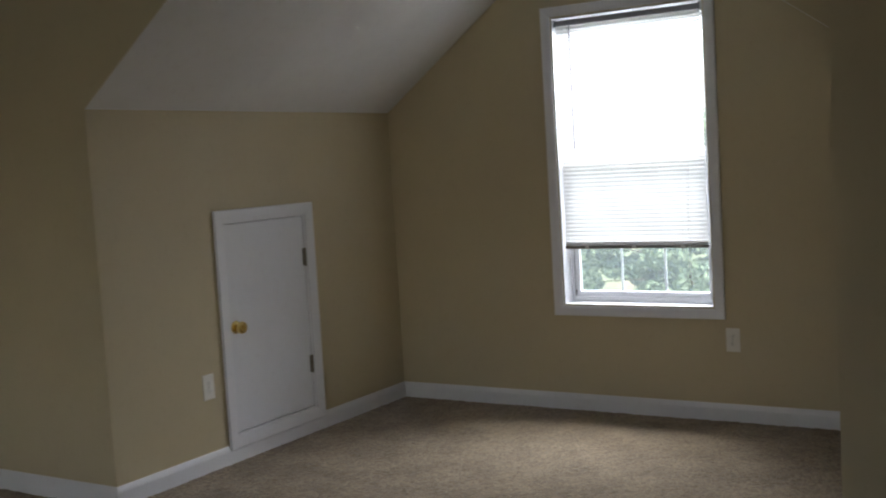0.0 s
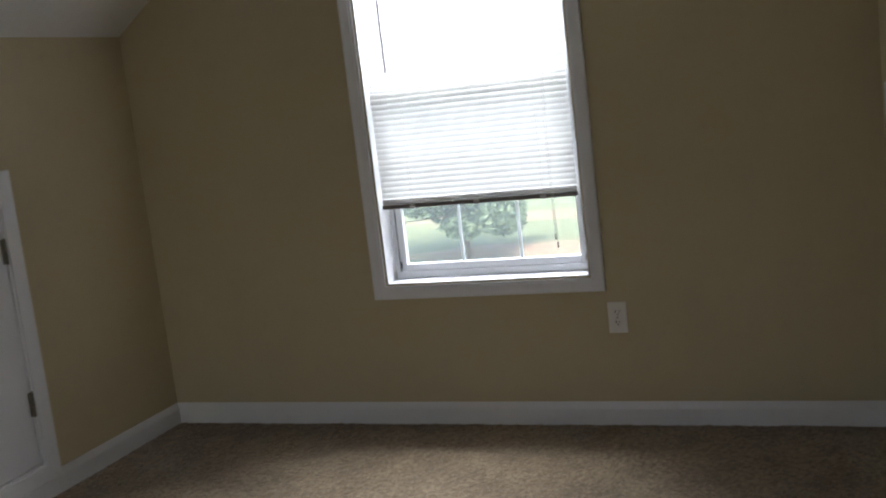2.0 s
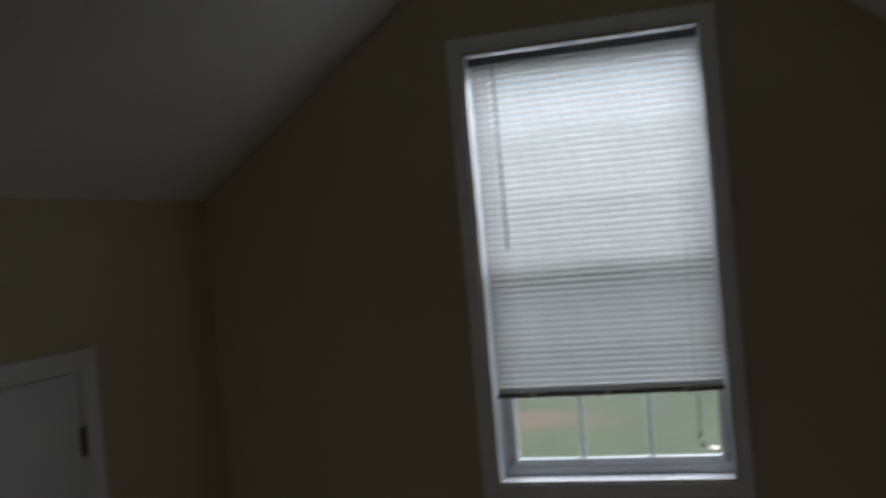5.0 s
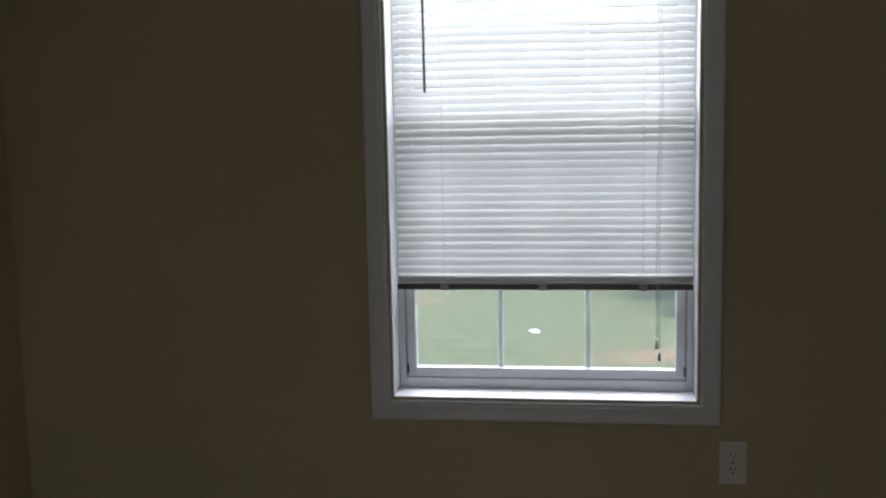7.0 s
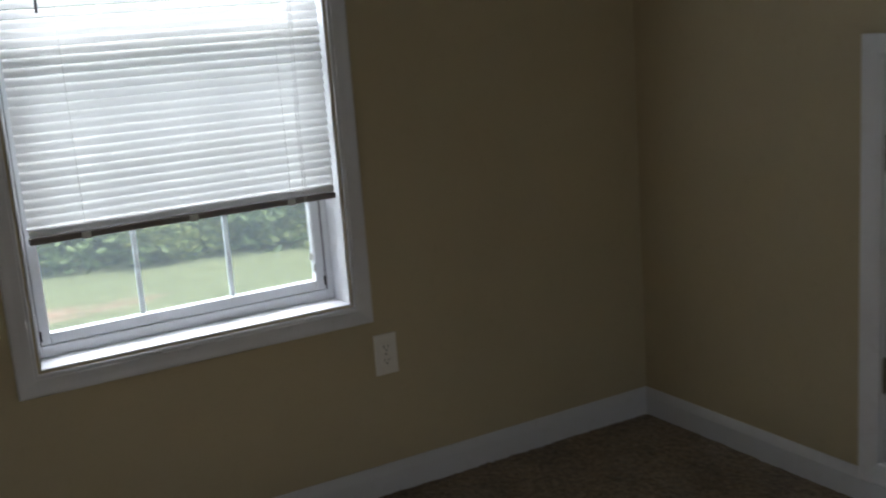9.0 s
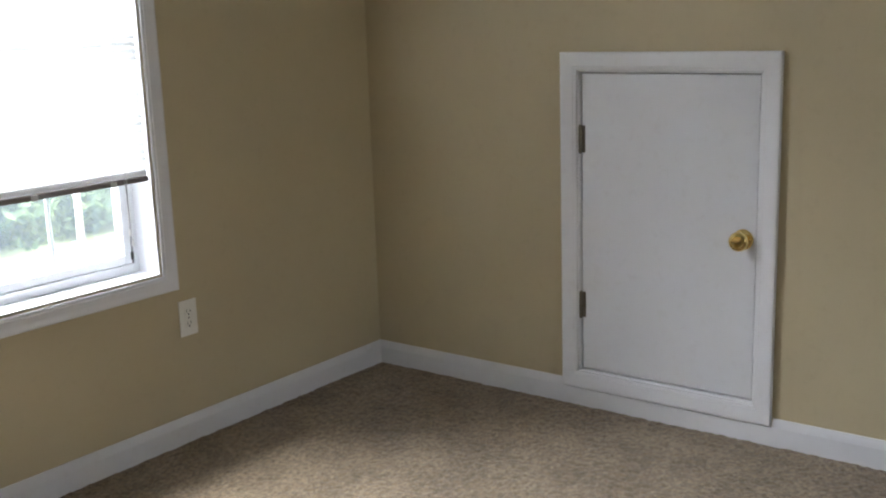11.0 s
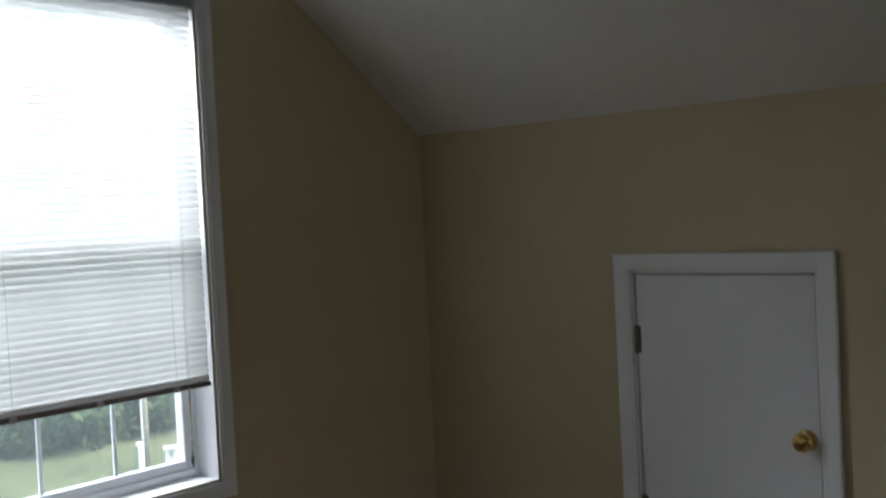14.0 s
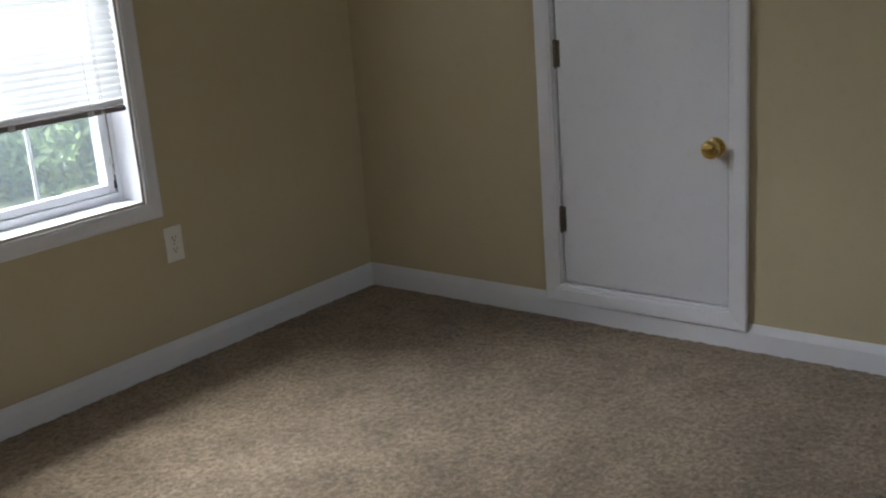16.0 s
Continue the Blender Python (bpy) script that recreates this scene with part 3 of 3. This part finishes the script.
# ---- blind ----
def blind():
    ob = tagged(new("window_blind"), "white mini blind lowered most of the way over the window", "blind")
    ob.matrix_world = wall_pose("gable", 0.003, 0.009)
    half, z = 0.386, -0.006
    prof = [(-0.013, 0.0), (0.013, 0.0), (0.013, 0.025), (0.0115, 0.025), (0.0115, 0.002), (-0.0115, 0.002), (-0.0115, 0.025), (-0.013, 0.025)]
    head = sweep(prof, [lambda p: Vector((-0.386, 2.020 + p[1], z + p[0])), lambda p: Vector((0.386, 2.020 + p[1], z + p[0]))])
    part("headrail", head, HEAD, ob, "white metal headrail, its backlit shade put into a grey colour")
    for s in (-1, 1):
        part("bracket", boxed((s * 0.3885 - 0.0045, 2.014, z - 0.016), (s * 0.3885 + 0.0045, 2.0515, z + 0.016), 0.001), HEAD, ob)
    # slats, arched in section
    tilt, chord, crown = radians(52.5), 0.0254, 0.0026
    secs = [(-0.5, 0.0), (-0.3, 0.64), (0.0, 1.0), (0.3, 0.64), (0.5, 0.0)]
    cols = [-half, -0.13, 0.13, half]

    def slat_mesh():
        slat_bm = bmesh.new()
        grid = []
        for x in cols:
            row = []
            for u, c in secs:
                a, b = u * chord, c * crown
                row.append(slat_bm.verts.new((x, a * math.sin(tilt) + b * math.cos(tilt), -a * math.cos(tilt) + b * math.sin(tilt))))
            grid.append(row)
        for i in range(len(cols) - 1):
            for j in range(4):
                slat_bm.faces.new((grid[i][j], grid[i + 1][j], grid[i + 1][j + 1], grid[i][j + 1]))
        me = mesh_of(slat_bm, "slat", SLAT)
        me.shade_smooth()
        return me

    slat_me = slat_mesh()
    rnd = random.Random(3)
    count, low, high = 54, 0.884, 2.010
    for k in range(count):
        s = new("slat", slat_me)
        s.parent = ob
        s.location = (0, low + (high - low) * k / (count - 1), z)
        s.rotation_euler = (rnd.gauss(0, 0.004), 0, rnd.gauss(0, 0.0005))
    # stacked spare slats on the bottom rail
    for k in range(3):
        s = new("slat", slat_me)
        s.parent = ob
        s.location = (0, 0.8735 + 0.0022 * k, z)
        s.rotation_euler = (radians(52), 0, 0)
    rail = part("bottom_rail", boxed((-0.387, 0.852, z - 0.013), (0.387, 0.868, z + 0.013), 0.004, 3), RAIL, ob, "white bottom rail, its shade put into a dark colour")
    for x in (-0.26, 0.0, 0.26):
        part("cord_plug", boxed((x - 0.011, 0.8505, z + 0.0125), (x + 0.011, 0.867, z + 0.0145), 0.0008), TASSEL, rail)
    for x in (-0.260, 0.260):
        for dz in (-0.0125, 0.0125):
            part("ladder_cord", rod(bmesh.new(), (x, 0.868, z + dz), (x, 2.02, z + dz), 0.0006, segs=5), CORD, ob)
    # tilt wand
    wand = bmesh.new()
    rod(wand, (-0.300, 1.372, z + 0.024), (-0.302, 2.000, z + 0.020), 0.0036, segs=6)
    w = part("tilt_wand", wand, WAND, ob, "slim smoky plastic tilt wand")
    part("hook", rod(bmesh.new(), (-0.302, 2.000, z + 0.020), (-0.302, 2.024, z + 0.012), 0.0018, segs=6), WAND, w)
    # lift cords
    for x0, x1, end in ((0.287, 0.294, 0.700), (0.297, 0.301, 0.668)):
        c = bmesh.new()
        pts = [(x0, 2.02, z + 0.016), (x0 + 0.003, 1.75, z + 0.020), (x1 + 0.006, 1.35, z + 0.021), (x1 - 0.002, 1.05, z + 0.021), (x1, end + 0.03, z + 0.021)]
        for a, b in zip(pts, pts[1:]):
            rod(c, a, b, 0.0009, segs=5)
        cord = part("lift_cord", c, CORD, ob)
        ts = part("tassel", lathe([(0, 0.022), (0.0018, 0.022), (0.0026, 0.019), (0.0042, 0.005), (0.0044, 0.001), (0.003, 0.0), (0, 0.0)], 14), TASSEL, cord, "", True)
        ts.location = (x1, end, z + 0.021)
        ts.rotation_euler = (radians(-90), 0, 0)
    return ob


blind()


# ---- small fixtures ----
def outlet(side_wall, along, up, label):
    ob = tagged(new("wall_outlet"), label, "outlet", "outlets")
    ob.matrix_world = wall_pose(side_wall, along, up)
    part("cover_plate", boxed((-0.035, -0.0585, 0), (0.035, 0.0585, 0.0055), 0.0025, 3), PLATE, ob)
    for s in (-1, 1):
        face = lathe([(0, 0.0068), (0.0150, 0.0068), (0.0168, 0.0060), (0.0170, 0.0040)], 24)
        for v in face.verts:
            v.co.y = max(-0.0135, min(0.0135, v.co.y))
        f = part("receptacle", face, PLATE, ob)
        f.location = (0, s * 0.0195, 0)
        for x, hh in ((-0.0062, 0.0045), (0.0062, 0.0036)):
            part("slot", boxed((x - 0.0011, 0.003 - hh, 0.0062), (x + 0.0011, 0.003 + hh, 0.0072)), DARK, f)
        part("ground_hole", boxed((-0.0024, -0.0095, 0.0062), (0.0024, -0.0050, 0.0072), 0.0008), DARK, f)
    sc = part("screw", lathe([(0, 0.0068), (0.0022, 0.0066), (0.003, 0.0054)], 12), HINGE, ob)
    return ob


outlet("gable", 0.496, 0.404, "ivory duplex wall outlet below the window")
outlet("left", -1.604, 0.388, "ivory duplex wall outlet beside the access door")


def ceiling_vent():
    ob = tagged(new("ceiling_vent"), "white metal ceiling register with three louvred bays", "vent")
    ob.location = (VX, VY, TOP)
    part("backing", boxed((-0.128, -0.053, 0.060), (0.128, 0.053, 0.064)), DUCT, ob, "dark sheet-metal duct")
    for lo, hi in (((-0.155, -0.085, -0.006), (0.155, -0.052, 0.0)), ((-0.155, 0.052, -0.006), (0.155, 0.085, 0.0)), ((-0.155, -0.052, -0.006), (-0.125, 0.052, 0.0)), ((0.125, -0.052, -0.006), (0.155, 0.052, 0.0)), ((-0.044, -0.052, -0.005), (-0.038, 0.052, 0.006)), ((0.040, -0.052, -0.005), (0.046, 0.052, 0.006))):
        part("frame", boxed(lo, hi, 0.002), VENT, ob)
    for x0, x1, ang in ((-0.124, -0.044, -52), (-0.037, 0.040, 38), (0.047, 0.124, 38)):
        for k in range(9):
            y = -0.046 + k * 0.0115
            b = boxed((x0, -0.0065, -0.0005), (x1, 0.0065, 0.0005))
            s = part("louvre", b, VENT, ob)
            s.location = (0, y, 0.002)
            s.rotation_euler = (radians(ang), 0, 0)
    part("damper_lever", boxed((0.100, -0.063, -0.016), (0.106, -0.060, -0.005), 0.001), VENT, ob)
    return ob


ceiling_vent()


# ---- outside ----
bm = bmesh.new()
N = 60
for i in range(N + 1):
    for j in range(N + 1):
        x = (i / N * 2 - 1)
        y = (j / N * 2 - 1)
        x, y = math.copysign(abs(x) ** 2.6, x) * 1500, math.copysign(abs(y) ** 2.6, y) * 1500
        bm.verts.new((x, y, GROUND + 0.05 * noise.noise((x * 0.13, y * 0.13, 0)) + 0.002 * max(0, y - 30)))
bm.verts.ensure_lookup_table()
for i in range(N):
    for j in range(N):
        a = i * (N + 1) + j
        bm.faces.new([bm.verts[k] for k in (a, a + N + 1, a + N + 2, a + 1)])
structure("ground", bm, GRASS, "mown lawn with worn patches of bare red clay", "lawn")

# lower storey of the house under the attic
structure("house_storey", boxed((RX0 - 0.19, RY - 0.12, GROUND - 0.3), (RX1 + 0.12, 0.19, -0.252)), SIDING, "pale siding of the storey below", "house wall")
bm = bmesh.new()
prism(bm, [(XL - 0.8, 1.15), (0.0, 2.75), (XR + 0.8, 1.15), (XR + 0.8, 1.25), (0.0, 2.87), (XL - 0.8, 1.25)], "y", FRONT + 0.12, 0.35)
box(bm, (RX0 - 0.4, RY - 0.4, TOP + 0.125), (RX1 + 0.4, FRONT + 0.10, TOP + 0.25))
structure("roof", bm, SHINGLE, "dark roof over the attic", "roof")


def leaf_mesh(name, lobes, count, size, mat, seed):
    """Many small folded leaves spread through overlapping lobes (x, y, z, radius, height)."""
    rng = np.random.default_rng(seed)
    pick = rng.integers(0, len(lobes), count)
    lob = np.array(lobes)[pick]
    d = rng.normal(size=(count, 3))
    d /= np.linalg.norm(d, axis=1)[:, None]
    r = rng.random(count)[:, None] ** 0.45
    c = lob[:, :3] + d * r * np.stack([lob[:, 3], lob[:, 3], lob[:, 4]], 1)
    u = rng.normal(size=(count, 3))
    u /= np.linalg.norm(u, axis=1)[:, None]
    v = np.cross(u, rng.normal(size=(count, 3)))
    v /= np.linalg.norm(v, axis=1)[:, None]
    s = size * (0.6 + 0.8 * rng.random(count))[:, None]
    w = np.cross(u, v)
    co = np.stack([c - u * s, c - v * s * 0.45 + w * s * 0.15, c + u * s, c + v * s * 0.45 + w * s * 0.15], 1).reshape(-1, 3)
    me = bpy.data.meshes.new(name)
    base = np.arange(count)[:, None] * 4
    faces = np.concatenate([base + [0, 1, 2], base + [0, 2, 3]]).tolist()
    me.from_pydata(co.tolist(), [], faces)
    me.materials.append(mat)
    return me


def tree(name, x, y, height, spread, trunk_h, leaves, size, mat, seed, label, category="tree"):
    rnd = random.Random(seed)
    ob = tagged(new(name), label, category)
    ob.location = (x, y, GROUND)
    b = bmesh.new()
    r = height * 0.013
    rod(b, (0, 0, -0.3), (0.03, 0.02, trunk_h), r * 1.25, r, 10)
    rod(b, (0.03, 0.02, trunk_h), (0.1, -0.05, height * 0.8), r, r * 0.25, 8)
    lobes = []
    for k in range(40):
        a, lev = k * 2.4 + rnd.uniform(-0.5, 0.5), (k / 39) ** 1.15
        z = trunk_h + (height - trunk_h) * (0.05 + 0.77 * lev)
        reach = spread * (0.80 * (1 - lev) ** 0.6 + 0.08) * rnd.uniform(0.45, 1.1)
        tip = (math.cos(a) * reach, math.sin(a) * reach, z + (0.4 * lev - 0.12) * reach)
        rod(b, (0.04, 0, z * 0.85), tip, r * 0.30, r * 0.08, 5)
        lobes.append((*tip, spread * rnd.uniform(0.14, 0.30), spread * rnd.uniform(0.10, 0.20)))
    lobes.append((0, 0, height * 0.86, spread * 0.4, height * 0.16))
    lobes.append((0, 0, height * 0.6, spread * 0.55, height * 0.2))
    part("trunk", b, BARK, ob)
    crown = new("crown", leaf_mesh("crown", lobes, leaves, size, mat, seed))
    crown.parent = ob
    return ob


tree("tree", -8.0, 21.8, 6.0, 2.7, 0.8, 24000, 0.10, LEAF, 4, "leafy young shade tree standing on the lawn")
first = tree("woodland_tree", 4.6, 21.6, 8.0, 2.9, 0.4, 12000, 0.13, WOODS, 11, "dark leafy tree at the edge of the woods", "tree")
first["group"] = "woodland edge"
rnd = random.Random(9)
for x, y in [(7.0, 20.2), (9.2, 19.6), (11.6, 19.3), (14.0, 18.8), (16.6, 18.2), (19.4, 17.2), (22.4, 16.0), (2.6, 23.4), (6.0, 23.5), (9.8, 22.8), (13.6, 22.2), (17.8, 21.4), (22.4, 20.0), (27.0, 18.0), (1.6, 27.0), (4.0, 27.5), (8.5, 26.5), (13.0, 26.0)]:
    sc = rnd.uniform(0.85, 1.2)
    copy_thing(first, pose(x, y + 0.9, GROUND, 0, 0, rnd.uniform(0, 360)) @ Matrix.Diagonal((sc, sc, sc * rnd.uniform(0.9, 1.15), 1)))



def utility_pole(x, y):
    ob = tagged(new("utility_pole"), "slim weathered grey utility pole standing on the lawn", "utility pole")
    ob.location = (x, y, GROUND)
    part("shaft", rod(bmesh.new(), (0, 0, -0.5), (0.02, 0.02, 6.2), 0.075, 0.058, 14), POLE, ob, "", True)
    part("conduit", rod(bmesh.new(), (-0.085, -0.03, -0.1), (-0.075, -0.03, 2.6), 0.018, None, 10), VINYL, ob, "white plastic conduit")
    for z in (0.55, 1.35, 2.15):
        part("strap", boxed((-0.108, -0.056, z), (-0.055, -0.008, z + 0.03), 0.004), METAL, ob, "thin metal strap")
    part("cap", lathe([(0, 6.23), (0.05, 6.22), (0.066, 6.19), (0.066, 6.16), (0, 6.16)], 14), METAL, ob)


def utility_pedestal(x, y):
    ob = tagged(new("utility_pedestal"), "pale green plastic cable pedestal with a domed white cap", "pedestal")
    ob.location = (x, y, GROUND)
    part("post", boxed((-0.06, -0.06, -0.2), (0.06, 0.06, 0.50), 0.012, 3), PEDESTAL, ob)
    part("cap", lathe([(0, 0.60), (0.035, 0.592), (0.062, 0.565), (0.072, 0.53), (0.072, 0.495), (0, 0.495)], 20), VINYL, ob, "domed white cap", True)
    part("latch", boxed((-0.012, -0.068, 0.36), (0.012, -0.058, 0.40), 0.003), METAL, ob)


def utility_box(x, y):
    ob = tagged(new("utility_box"), "low pale grey utility cabinet with a white lid", "utility box")
    ob.location = (x, y, GROUND)
    ob.rotation_euler = (0, 0, radians(-30))
    body = bmesh.new()
    r = bmesh.ops.create_cone(body, cap_ends=True, segments=4, radius1=0.215, radius2=0.185, depth=0.50, matrix=pose(0, 0, 0.10, 0, 0, 45))
    bmesh.ops.bevel(body, geom=list({e for v in r["verts"] for e in v.link_edges}), offset=0.012, segments=2, affect="EDGES", profile=0.5)
    part("body", body, CABINET, ob)
    part("lid", boxed((-0.155, -0.155, 0.352), (0.155, 0.155, 0.395), 0.012, 3), VINYL, ob, "white lid")
    part("hasp", boxed((-0.02, -0.155, 0.24), (0.02, -0.142, 0.345), 0.003), METAL, ob)


utility_pole(10.15, 15.05)
utility_pedestal(9.80, 14.75)
utility_box(10.42, 14.62)

# pale stone in the grass
stone = bmesh.new()
bmesh.ops.create_icosphere(stone, subdivisions=3, radius=0.12)
for v in stone.verts:
    v.co *= 1 + 0.25 * noise.noise(v.co * 9)
    v.co.z *= 0.45
stone_ob = tagged(part("stone", stone, STONE, None, "", True), "small pale stone lying in the mown grass", "stone")
stone_ob.location = (-1.05, 18.4, GROUND + 0.03)

# undergrowth along the woods and a far line of trees
rng = random.Random(21)
lobes = []
for k in range(46):
    u = k / 45
    lobes.append((3.2 + u * 22, 20.5 - u * 3.6 + rng.uniform(-0.8, 0.8), GROUND + rng.uniform(0.3, 0.9), rng.uniform(0.7, 1.3), rng.uniform(0.6, 1.1)))
for k in range(9):
    shrub = tagged(new("shrub", leaf_mesh("shrub", [(rng.uniform(-0.4, 0.4), rng.uniform(-0.3, 0.3), rng.uniform(0.2, 0.9), rng.uniform(0.4, 0.7), rng.uniform(0.3, 0.6)) for _ in range(5)], 900, 0.09, SHRUB, 50 + k)), "light green shrub in front of the woods", "shrub", "shrubs by the woods")
    shrub.location = (5.0 + k * 1.45 + rng.uniform(-0.4, 0.4), 19.3 - k * 0.18 + rng.uniform(-0.4, 0.3), GROUND)
under = new("undergrowth", leaf_mesh("undergrowth", lobes, 16000, 0.13, WOODS, 31))
tagged(under, "dense dark undergrowth along the woodland edge", "undergrowth", kind="stuff")
lobes = [(rng.uniform(-95, 60), rng.uniform(78, 110), GROUND + rng.uniform(1, 6), rng.uniform(3, 6), rng.uniform(2.5, 5)) for _ in range(150)]
far = new("far_woods", leaf_mesh("far_woods", lobes, 30000, 0.5, WOODS, 33))
tagged(far, "distant line of woods beyond the lawn", "woods", kind="stuff")
